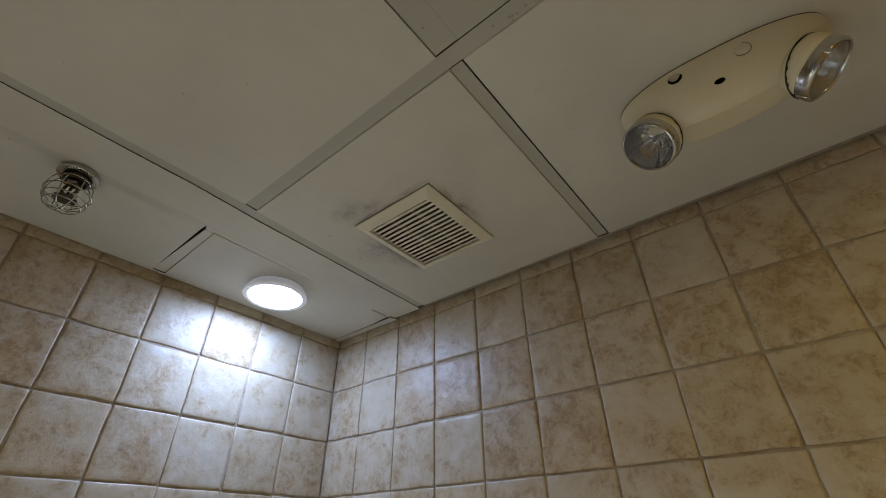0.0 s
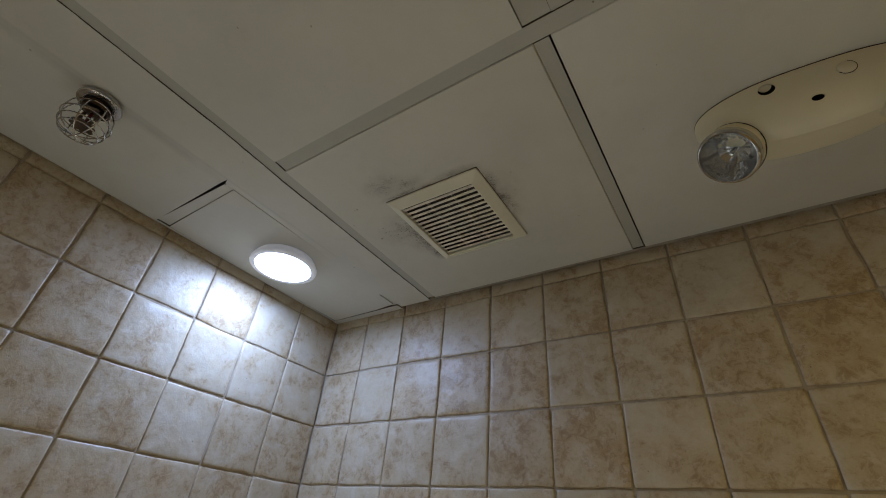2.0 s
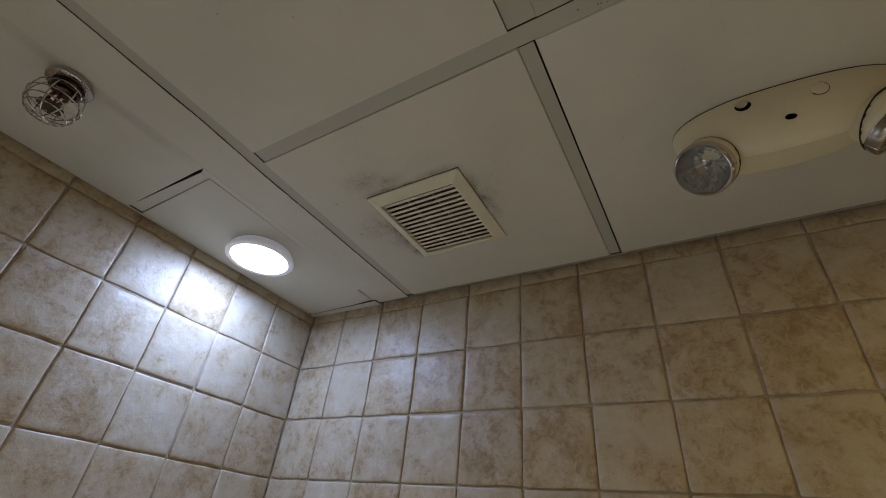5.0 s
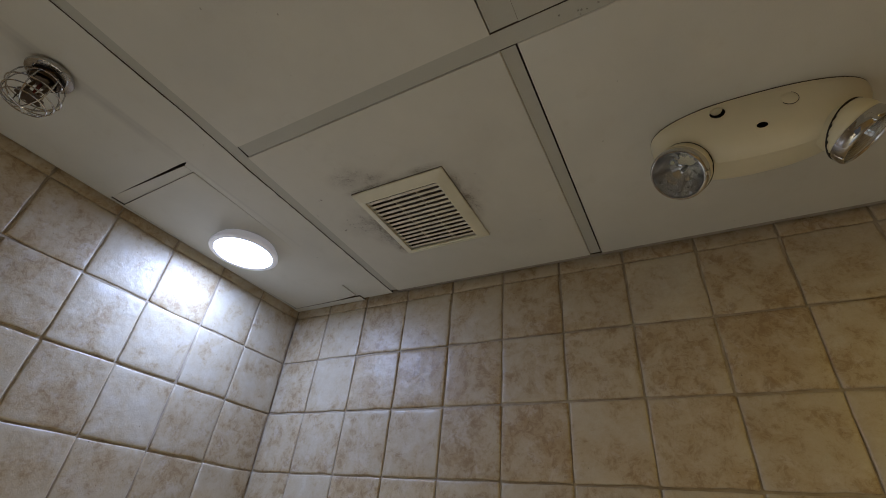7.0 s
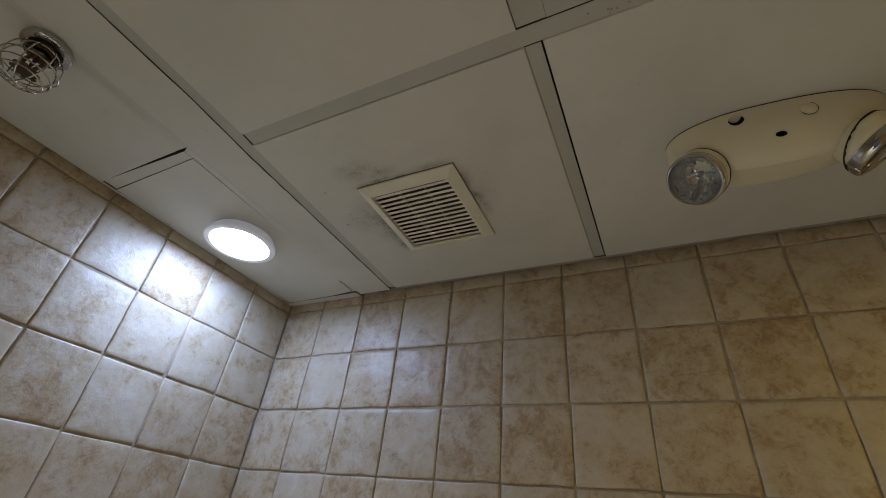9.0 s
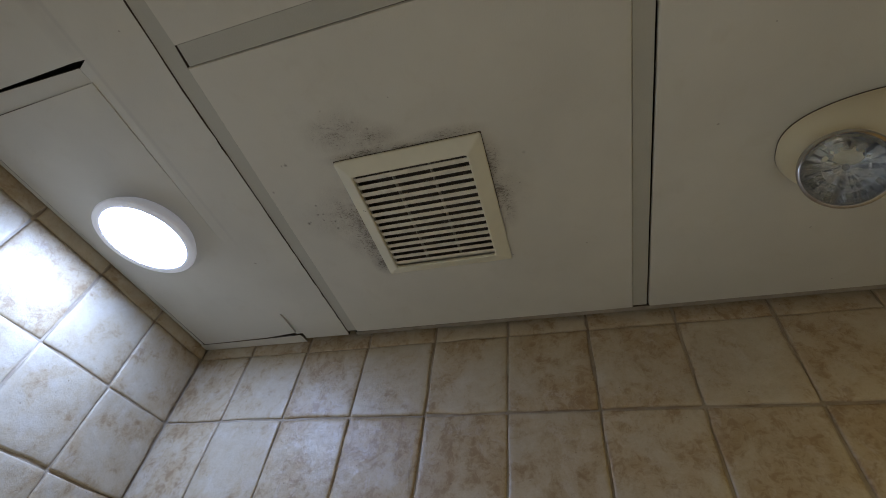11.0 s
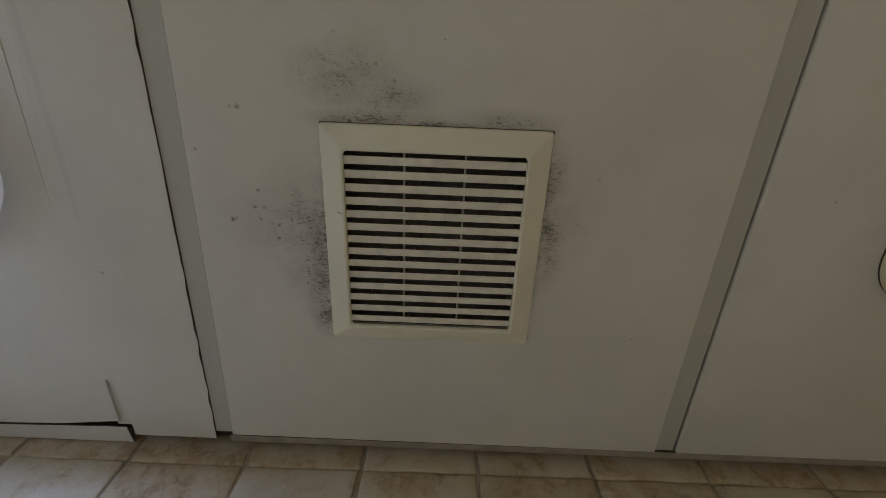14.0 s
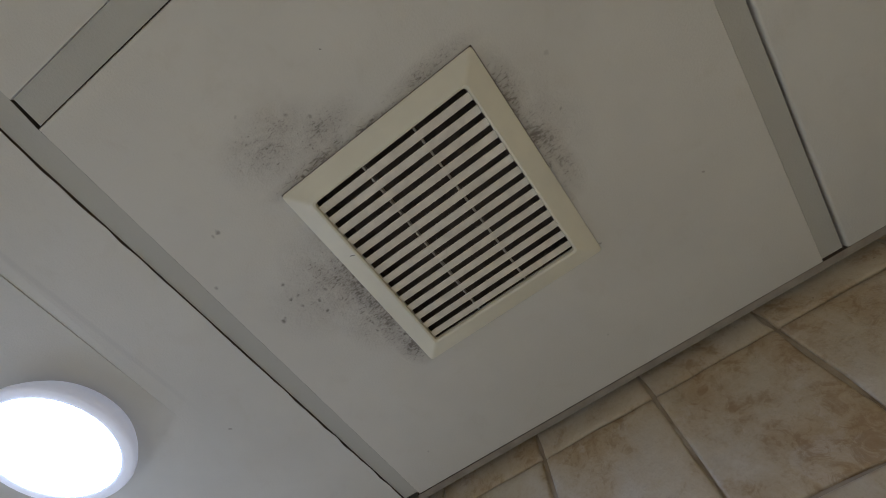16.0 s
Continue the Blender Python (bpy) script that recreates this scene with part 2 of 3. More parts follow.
SPECKS = [
    (0.482, -0.336, 0.0042, 0.8), (0.486, -0.338, 0.003, 0.5), (0.507, -0.351, 0.0030, 0.7), (0.513, -0.369, 0.0034, 0.7), (0.503, -0.452, 0.0040, 0.6), (0.496, -0.452, 0.003, 0.4),
    (0.529, -0.316, 0.0034, 0.8), (0.531, -0.331, 0.0028, 0.7), (0.517, -0.350, 0.0026, 0.6), (0.545, -0.338, 0.0026, 0.6), (0.512, -0.338, 0.0030, 0.6), (0.455, -0.409, 0.003, 0.5),
    (0.556, -0.262, 0.0026, 0.7), (0.577, -0.240, 0.0026, 0.9), (0.579, -0.232, 0.0018, 0.9), (0.611, -0.4425, 0.0030, 0.95), (0.618, -0.444, 0.0018, 0.8), (0.701, -0.517, 0.0016, 0.8),
    (0.848, -0.345, 0.0022, 0.4), (0.862, -0.395, 0.004, 0.22), (0.600, -0.520, 0.0022, 0.3), (0.638, -0.494, 0.003, 0.4), (0.655, -0.480, 0.003, 0.5),
    (0.812, -0.200, 0.0020, 0.6), (0.490, -0.080, 0.002, 0.3),
]
CHIPS = [(1.017, -0.695, 0.0030, 0.9), (1.020, -0.699, 0.002, 0.7), (1.099, -0.6325, 0.0026, 0.9), (1.1245, -0.6275, 0.0024, 0.8), (1.1285, -0.6270, 0.0024, 0.8), (1.1355, -0.625, 0.0022, 0.85), (1.151, -0.6275, 0.0028, 0.8), (1.126, -0.622, 0.0018, 0.6)]
MARK_Z = {"stained_panel": H, "strip_paint": H + 0.0018, "painted_panel": H}
M_TILE = tile_material()
M_GROUT = grout_material()
M_PANEL = ceiling_material("painted_panel", (0.665, 0.648, 0.580))
M_FAN_PANEL = ceiling_material("stained_panel", (0.665, 0.648, 0.580), True)
M_STRIP = ceiling_material("strip_paint", (0.50, 0.495, 0.44))
M_HOUSING = plain("dusty_dark", (0.14, 0.115, 0.097), 0.9, 0.0, 0.5, 60.0, 0.4)
M_TRIM = plain("trim_metal", (0.38, 0.335, 0.275), 0.5, 0.0, 0.3, 40.0)
M_WALL = plain("wall_tile_plain", (0.50, 0.38, 0.24), 0.35, 0.0, 0.25, 9.0)
M_FLOOR = plain("floor_tile", (0.36, 0.335, 0.30), 0.4, 0.0, 0.25, 9.0)
# shade of gaps and contact lines, put into a dark colour
M_GAP_SHADE = plain("gap_shade", (0.12, 0.095, 0.075), 0.9, 0.0, 0.3, 40.0)
M_SLAB = plain("slab", (0.06, 0.055, 0.05), 0.9)
M_DARK = plain("dark_plastic", (0.035, 0.03, 0.027), 0.8, 0.0, 0.4, 60.0)
M_CREAM = plain("yellowed_plastic", (0.79, 0.76, 0.61), 0.38, 0.0, 0.10, 14.0, 0.04)
M_SLAT = plain("dusty_plastic", (0.84, 0.79, 0.67), 0.5, 0.0, 0.22, 60.0, 0.2)
M_BAR = plain("grimy_plastic", (0.56, 0.51, 0.43), 0.6, 0.0, 0.3, 60.0, 0.2)
M_BODY = plain("ivory_plastic", (0.80, 0.745, 0.56), 0.38, 0.0, 0.08, 10.0, 0.04)
M_CHROME = plain("chrome", (0.60, 0.59, 0.58), 0.10, 1.0, 0.2, 50.0, 0.02)
M_BRONZE = plain("dull_bronze", (0.16, 0.12, 0.09), 0.4, 1.0, 0.3, 50.0, 0.1)
M_MIRROR = plain("mirror_coat", (0.45, 0.45, 0.46), 0.06, 1.0, 0.1, 90.0, 0.05)
M_BULB = plain("clear_bulb", (0.22, 0.22, 0.22), 0.08, 0.0, 0.05)
M_WHITE = plain("white_plastic", (0.82, 0.82, 0.82), 0.35, 0.0, 0.04, 20.0, 0.02)
M_DUST = plain("dust_fluff", (0.26, 0.23, 0.20), 0.95)
M_RED = plain("red_bulb", (0.14, 0.03, 0.025), 0.15)


def glow_material(name, colour, strength):
    n = Nodes(name)
    return n.set(Base_Color=rgb(0.9, 0.9, 0.9), Roughness=0.4, Emission_Color=rgb(*colour), Emission_Strength=strength)


def glass_material():
    n = Nodes("clear_lens")
    return n.set(Base_Color=rgb(0.96, 0.97, 0.96), Roughness=0.03, Transmission_Weight=1.0, IOR=1.45)


M_GLOW = glow_material("cool_glow", (0.56, 0.77, 1.33), LED)
M_GLOW_WARM = glow_material("warm_glow", (1.0, 0.75, 0.18), WARM)
M_RIM = glow_material("translucent_rim", (0.72, 0.80, 1.0), 0.10)
M_GLASS = glass_material()


# ---- ceiling: panels in one mesh ----
def ceiling():
    up = H + 0.012
    plain_bm, fan_bm = bmesh.new(), bmesh.new()
    y1 = -0.029
    # the sheet with the sprinkler, running on beside the lamp's panel
    rng = random.Random(3)
    edge = []
    for k in range(61):
        y = -1.12 + (y1 + 1.12) * k / 60
        x = 0.4290 if y < -0.75 else 0.4290 + (y + 0.75) / 0.15 * -0.0075 if y < -0.6 else 0.4215 - 0.0100 * (y + 0.6) / 0.57
        edge.append((x + rng.gauss(0, 0.0005), y))
    prism(plain_bm, [(0.012, RY), (0.4290, RY)] + edge + [(0.4112, -0.0185), (0.3015, -0.0195), (0.3015, -0.034), (0.2915, -0.108), (0.2842, -0.113), (0.2895, -0.30), (0.3020, -0.42), (0.3100, -0.54), (0.3145, -0.6645), (0.2935, -0.6656), (0.012, -0.6625)], H - 0.0004, up)
    low = [(0.2895, -0.30), (0.3020, -0.42), (0.3100, -0.54), (0.3145, -0.6645)]
    high = [(0.2893, -0.3005, 0.0), (0.2915, -0.42, 0.0010), (0.2925, -0.54, 0.0022), (0.2915, -0.6560, 0.0034)]
    low = [plain_bm.verts.new((x, y, H - 0.0004)) for x, y in low]
    high = [plain_bm.verts.new((x, y, H + z)) for x, y, z in high]
    for a in range(3):
        plain_bm.faces.new((low[a], low[a + 1], high[a + 1], high[a]))
    # the lamp's panel, loose along its front
    prism(plain_bm, [(0.015, -0.630), (0.2950, -0.636), (0.2932, -0.52), (0.2921, -0.45), (0.2838, -0.113), (0.2838, -0.0415), (0.20, -0.0330), (0.0165, -0.029), (0.0150, -0.12), (0.0135, -0.30)], H + 0.0006, up)
    prism(plain_bm, [(0.2780, -0.15), (0.3080, -0.15), (0.3080, -0.032), (0.2780, -0.032)], H + 0.0050, up - 0.001)
    box(plain_bm, 0.4535, 1.0015, -1.25, -0.6475, H, up)
    for f in box(plain_bm, 1.046, 1.63, -1.25, -0.6485, H + 0.0022, up).faces[-6:]:
        f.material_index = 2
    box(plain_bm, 0.4535, RX, RY, -1.275, H, up)
    box(plain_bm, 1.655, RX, -1.25, y1, H, up)
    box(plain_bm, 1.0325, 1.63, -0.6185, y1 + 0.0060, H, up, 0.003, 3)
    # the extractor's panel, with its hole
    out = [(0.4490, -0.6185), (1.0055, -0.6180), (1.0055, y1 + 0.0058), (0.4325, -0.0245)]
    hole = [(0.603, -0.420), (0.787, -0.420), (0.787, -0.214), (0.603, -0.214)]
    for z, flip in ((H, True), (up, False)):
        q = 0.0018 if flip else 0.0
        a = [fan_bm.verts.new((x + (q if x < 0.7 else -q), y + (q if y < -0.3 else -q), z)) for x, y in out]
        b = [fan_bm.verts.new((x, y, z)) for x, y in hole]
        for k in range(4):
            j = (k + 1) % 4
            f = (a[k], a[j], b[j], b[k])
            fan_bm.faces.new(f[::-1] if flip else f)
        if flip:
            lo = (a, b)
        else:
            mid = [fan_bm.verts.new((x, y, H + 0.0025)) for x, y in out]
            for k in range(4):
                j = (k + 1) % 4
                fan_bm.faces.new((lo[0][k], lo[0][j], mid[j], mid[k]))
                fan_bm.faces.new((mid[k], mid[j], a[j], a[k]))
                fan_bm.faces.new((lo[1][j], lo[1][k], b[k], b[j]))
    bmesh.ops.recalc_face_normals(plain_bm, faces=plain_bm.faces[:])
    fan_bm.normal_update()
    # panel sides coloured dark in place of the shade in the gaps
    for f in plain_bm.faces:
        if abs(f.normal.z) < 0.3 and (0.40 < f.calc_center_median().x < 0.44 or (f.calc_center_median().x < 0.31 and f.calc_center_median().y < -0.62)):
            f.material_index = 3
    for f in fan_bm.faces:
        f.material_index = 3 if abs(f.normal.z) < 0.3 and f.calc_center_median().z > H + 0.003 else 1
    tmp = mesh_of(fan_bm, "tmp")
    plain_bm.from_mesh(tmp)
    bpy.data.meshes.remove(tmp)
    me = mesh_of(plain_bm, "ceiling")
    smooth(me, 50)
    me.materials.append(M_PANEL)
    me.materials.append(M_FAN_PANEL)
    me.materials.append(M_STRIP)
    me.materials.append(M_GAP_SHADE)
    tagged(new("ceiling", me), "off-white painted ceiling panels with grime round the vent", "ceiling", kind="structure")


ceiling()


def trim(name, outline, z0, z1, material, label):
    bm = prism(bmesh.new(), outline, z0, z1)
    bmesh.ops.recalc_face_normals(bm, faces=bm.faces[:])
    # strip sides get the painted gap shade too
    for f in bm.faces:
        f.material_index = 0 if abs(f.normal.z) > 0.5 else 1
    ob = part(name, bm, material, None, label, 30)
    ob.data.materials.append(M_GAP_SHADE)
    return tagged(ob, category="trim", kind="structure")


S0, S1 = H + 0.003, H + 0.012
trim("trim", [(0.4298, RY), (0.4532, RY), (0.4532, -0.66), (0.4495, -0.62), (0.4331, -0.030), (0.4120, -0.030), (0.4222, -0.6), (0.4298, -0.75)], S0 - 0.0014, S1, M_STRIP, "greyish painted cover strip between ceiling panels")
trim("trim", [(0.4552, -0.6470), (0.4538, -0.6190), (RX, -0.6188), (RX, -0.6470)][::-1], S0 - 0.0015, S1, M_STRIP, "greyish painted cover strip between ceiling panels")
trim("trim", [(1.0058, -0.6165), (1.0295, -0.6165), (1.0295, -0.026), (1.0058, -0.026)], S0, S1, M_STRIP, "greyish painted cover strip between ceiling panels")
trim("trim", [(1.0030, -1.25), (1.0455, -1.25), (1.0455, -0.6490), (1.0030, -0.6490)], S0, S1, M_STRIP, "greyish painted cover strip between ceiling panels")
trim("trim", [(0.4490, -1.2745), (RX, -1.2745), (RX, -1.2505), (0.4490, -1.2505)], S0, S1, M_STRIP, "greyish painted cover strip between ceiling panels")
trim("trim", [(1.6305, -1.25), (1.6545, -1.25), (1.6545, -0.029), (1.6305, -0.029)], S0, S1, M_STRIP, "greyish painted cover strip between ceiling panels")
trim("trim", [(0.016, -0.6614), (0.2915, -0.6568), (0.2930, -0.6355), (0.016, -0.6312)], S0, S1, M_PANEL, "pale loose strip in front of the lamp panel")
# wall angles
trim("trim", [(0.0, -0.0255), (0.135, -0.0265), (0.290, -0.0300), (0.294, -0.003), (0.0, -0.003)], H + 0.002, H + 0.0034, M_PANEL, "pale painted wall angle under the ceiling edge")
trim("trim", [(0.4285, -0.0226), (RX, -0.0226), (RX, -0.0120), (0.4285, -0.0120)], H + 0.0020, H + 0.008, M_TRIM, "dull grey wall angle under the ceiling edge")
trim("trim", [(0.003, RY), (0.0118, RY), (0.0118, -0.0278), (0.003, -0.0278)], H + 0.0018, H + 0.012, M_PANEL, "pale painted wall angle under the ceiling edge")

# ---- shell ----
def slab(name, x0, x1, y0, y1, z0, z1, material, label, category):
    return tagged(part(name, box(bmesh.new(), x0, x1, y0, y1, z0, z1), material, None, label, 0), category=category, kind="structure")


wall_back = slab("wall_back", -0.12, RX + 0.12, 0.004, 0.12, 0.0, TOP + 0.1, M_GROUT, "beige grouted wall with square glazed tiles", "wall")
wall_left = slab("wall_left", -0.12, -0.004, RY - 0.12, 0.004, 0.0, TOP + 0.1, M_GROUT, "beige grouted wall with square glazed tiles", "wall")
slab("wall_right", RX, RX + 0.12, RY - 0.12, 0.003, 0.0, TOP + 0.1, M_WALL, "plain beige wall", "wall")
# unseen front wall; its opening is added to hold the fill lamp
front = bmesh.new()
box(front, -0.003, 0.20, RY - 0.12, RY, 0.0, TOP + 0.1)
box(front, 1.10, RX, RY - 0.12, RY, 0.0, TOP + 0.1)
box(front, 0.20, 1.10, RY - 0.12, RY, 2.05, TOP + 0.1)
tagged(part("wall_front", front, M_WALL, None, "plain beige wall with an opening added for the fill lamp", 0), category="wall", kind="structure")
slab("floor", -0.12, RX + 0.12, RY - 0.12, 0.12, -0.1, 0.0, M_FLOOR, "dull stone-coloured floor", "floor")
# dark slab added over the panels to block light and keep gaps black
slab("light_block", -0.003, RX, RY, 0.003, TOP, TOP + 0.1, M_SLAB, "added dark slab that blocks light above the hung ceiling", "slab")


# ---- round LED lamp ----
def lamp(x, y, glow, rim, label):
    ob = empty("ceiling_light", (x, y, H))
    m = Matrix.Translation((x, y, H + 0.0015)) @ Matrix.Diagonal((1, 1, -1, 1))
    part("housing", spin(bmesh.new(), [(0.0, 0.001), (0.0760, 0.0), (0.0835, 0.010), (0.0885, 0.0190), (0.0897, 0.0240), (0.0890, 0.0268), (0.0870, 0.0284), (0.0765, 0.0292), (0.0752, 0.0286), (0.0750, 0.0260), (0.0, 0.0255)], 96, m), rim, ob, "white plastic rim")
    part("diffuser", spin(bmesh.new(), [(0.0, 0.0280), (0.050, 0.0279), (0.0748, 0.0277)], 96, m), glow, ob, "glowing white diffuser")
    tagged(ob, label, "lamp", "ceiling lamps")


lamp(0.172, -0.381, M_GLOW, M_RIM, "round white LED ceiling lamp, switched on")
lamp(2.100, -1.000, M_GLOW_WARM, M_WHITE, "round warm-white LED ceiling lamp, switched on")


# ---- extractor fan ----
def extractor():
    x0, x1, y0, y1 = 0.5815, 0.8095, -0.4405, -0.1945
    a0, a1, b0, b1 = 0.6055, 0.7845, -0.4165, -0.2175
    ob = empty("extractor_fan", ((x0 + x1) / 2, (y0 + y1) / 2, H))

    def ring(m, z, r=0.0035):
        """A rounded rectangle m metres inside the rim (negative: measured from the opening outwards)."""
        q = (x0 + m, x1 - m, y0 + m, y1 - m)
        pts = []
        for cx, cy, s in ((q[0] + r, q[2] + r, 180), (q[1] - r, q[2] + r, 270), (q[1] - r, q[3] - r, 0), (q[0] + r, q[3] - r, 90)):
            for k in range(4):
                t = radians(s + 30 * k)
                pts.append((cx + r * math.cos(t), cy + r * math.sin(t), z))
        return pts

    bm = bmesh.new()
    w = a0 - x0
    rows = [ring(0.006, H - 0.0016), ring(0.0, H - 0.0016), ring(0.0, H - 0.0040), ring(0.0008, H - 0.0052), ring(w - 0.0045, H - 0.0150), ring(w - 0.0020, H - 0.0160, 0.004), ring(w, H - 0.0152, 0.004), ring(w + 0.0004, H - 0.0110, 0.004), ring(w - 0.004, H - 0.0106, 0.004)]
    vs = [[bm.verts.new(p) for p in r] for r in rows]
    for a, b in zip(vs, vs[1:]):
        for k in range(len(a)):
            j = (k + 1) % len(a)
            bm.faces.new((a[k], a[j], b[j], b[k]))
    bmesh.ops.recalc_face_normals(bm, faces=bm.faces[:])
    part("frame", bm, M_CREAM, ob, "yellowed cream plastic frame", 18)
    rng = random.Random(12)
    fluff = bmesh.new()
    for k in range(14):
        yc = -0.4070 + 0.01392 * k
        bm = box(bmesh.new(), a0 - 0.001, a1 + 0.001, -0.0043, 0.0043, -0.0007, 0.0007, 0.0004, 1)
        bmesh.ops.transform(bm, matrix=Matrix.Translation((0, yc, H - 0.0105)) @ Matrix.Rotation(radians(12), 4, "X"), verts=bm.verts[:])
        part("slat", bm, M_SLAT, ob)
        for _ in range(26):
            x = rng.uniform(a0, a1)
            p = Vector((x, yc - 0.0039, H - 0.0108))
            w, d = rng.uniform(0.0003, 0.0014), Vector((rng.gauss(0, 0.0007), -rng.uniform(0.0004, 0.0024), rng.uniform(0.0, 0.0015)))
            a, b, c = (fluff.verts.new(q) for q in (p, p + Vector((w, 0, 0.0003)), p + d + Vector((w / 2, 0, 0))))
            e = fluff.verts.new(p + Vector((w / 2, 0.0004, 0.0012)))
            for f in ((a, b, c), (a, c, e), (c, b, e), (b, a, e)):
                fluff.faces.new(f)
    tagged(part("dust", fluff, M_DUST, ob, "grey dust fluff on the louvres", 0), kind="stuff")
    for xc in (0.6645, 0.7255):
        part("bar", box(bmesh.new(), xc - 0.0010, xc + 0.0010, b0, b1, H - 0.0072, H + 0.0015, 0.0003, 1), M_BAR, ob)
    # fine dark squiggle on the frame's left side
    pts = [(0.5975, -0.3540, H - 0.0160), (0.5990, -0.3545, H - 0.0168), (0.6010, -0.3538, H - 0.0172), (0.6028, -0.3522, H - 0.0172)]
    part("squiggle", tube(bmesh.new(), pts, 0.00025, 5), M_DARK, ob, "thin dark squiggle on the frame")
    # dark strips that paint the shadow line at the frame's right and near edges
    bm = box(bmesh.new(), x1 - 0.004, x1 + 0.0007, y0 - 0.0005, y1 - 0.11, H - 0.0018, H - 0.0002)
    box(bm, x0, x1 - 0.0042, y0 - 0.0005, y0 + 0.004, H - 0.0018, H - 0.0002)
    part("frame_shade", bm, M_GAP_SHADE, ob, "thin dark strips standing in for the frame's shadow line", 0)
    bm = bmesh.new()
    box(bm, 0.6035, 0.7865, -0.4195, -0.2145, H + 0.002, H + 0.034)
    low = [f for f in bm.faces if f.calc_center_median().z < H + 0.003]
    bmesh.ops.delete(bm, geom=low, context="FACES")
    bmesh.ops.reverse_faces(bm, faces=bm.faces[:])
    part("housing", bm, M_HOUSING, ob, "dark dusty fan box", 0)
    tagged(ob, "square yellowed extractor fan grille with dusty louvres on the ceiling", "extractor fan")


extractor()


# ---- sprinkler head with guard ----
def sprinkler():
    x, y = 0.288, -0.9095
    ob = empty("fire_sprinkler", (x, y, H))
    m = Matrix.Translation((x, y, H - 0.001)) @ Matrix.Diagonal((1, 1, -1, 1))
    part("escutcheon", spin(bmesh.new(), [(0.0, 0.0), (0.0330, 0.0), (0.0345, 0.002), (0.0362, 0.0060), (0.0366, 0.0085), (0.0355, 0.0110), (0.0318, 0.0128), (0.0250, 0.0134), (0.0238, 0.0100), (0.0, 0.0095)], 56, m), M_CHROME, ob, "chrome wall plate")
    part("collar", spin(bmesh.new(), [(0.0185, 0.010), (0.0215, 0.011), (0.0225, 0.022), (0.0205, 0.026), (0.0185, 0.026)], 40, m), M_BRONZE, ob, "dark bronze collar")
    part("body", spin(bmesh.new(), [(0.0, 0.004), (0.0135, 0.004), (0.0135, 0.022), (0.0160, 0.0225), (0.0160, 0.030), (0.0110, 0.033), (0.0, 0.033)], 6, m), M_BRONZE, ob, "dark bronze threaded body", 30)
    part("bulb", spin(bmesh.new(), [(0.0, 0.031), (0.0024, 0.034), (0.0028, 0.046), (0.0020, 0.056), (0.0, 0.058)], 16, m), M_RED, ob, "red glass bulb")
    for k in (-1, 1):
        pts = [(x + k * r * 0.8, y + k * r * 0.6, H - 0.001 - z) for r, z in ((0.0120, 0.030), (0.0150, 0.038), (0.0150, 0.048), (0.0100, 0.058), (0.002, 0.0640))]
        part("frame_arm", tube(bmesh.new(), pts, 0.0030, 8), M_BRONZE, ob)
    bm = spin(bmesh.new(), [(0.0, 0.0630), (0.011, 0.0634), (0.0195, 0.0655), (0.0198, 0.0672), (0.011, 0.0655), (0.0, 0.0655)], 24, m)
    for v in bm.verts:
        dx, dy = v.co.x - x, v.co.y - y
        r = math.hypot(dx, dy)
        if r > 0.016:
            k = round(math.atan2(dy, dx) / (2 * math.pi) * 24)
            if k % 3 == 0:
                v.co.x, v.co.y = x + dx * 0.72, y + dy * 0.72
    part("deflector", bm, M_BRONZE, ob, "toothed bronze deflector")
    # a flat dark disc paints the shade inside the wall plate
    part("recess_shade", spin(bmesh.new(), [(0.0, 0.0125), (0.0238, 0.0125), (0.0238, 0.0118), (0.0, 0.0118)], 40, m), M_DARK, ob, "dark disc standing in for the shade inside the plate")
    # wire guard: hoops and meridians
    R = 0.0012
    for r, z in ((0.0245, 0.024), (0.0385, 0.056), (0.0355, 0.071), (0.0300, 0.082)):
        pts = [(x + r * math.cos(2 * math.pi * k / 40), y + r * math.sin(2 * math.pi * k / 40), H - z) for k in range(40)]
        part("guard_wire", tube(bmesh.new(), pts, R, 6, True), M_CHROME, ob)
    prof = [(0.0240, 0.020), (0.0310, 0.028), (0.0355, 0.037), (0.0385, 0.052), (0.0370, 0.067), (0.0300, 0.081), (0.0180, 0.0890), (0.0, 0.0915)]
    prof = prof + [(-r, z) for r, z in prof[-2::-1]]
    for a in range(4):
        t = math.pi * a / 4 + 0.3
        pts = [(x + r * math.cos(t), y + r * math.sin(t), H - z - 0.0006 * a) for r, z in prof]
        part("guard_wire", tube(bmesh.new(), pts, R, 6), M_CHROME, ob)
    tagged(ob, "chrome fire sprinkler head inside a wire guard on the ceiling", "sprinkler")


sprinkler()


# ---- emergency light ----
EX, EY0, ERIDGE, EY1 = 1.329, -0.3930, -0.345, -0.252


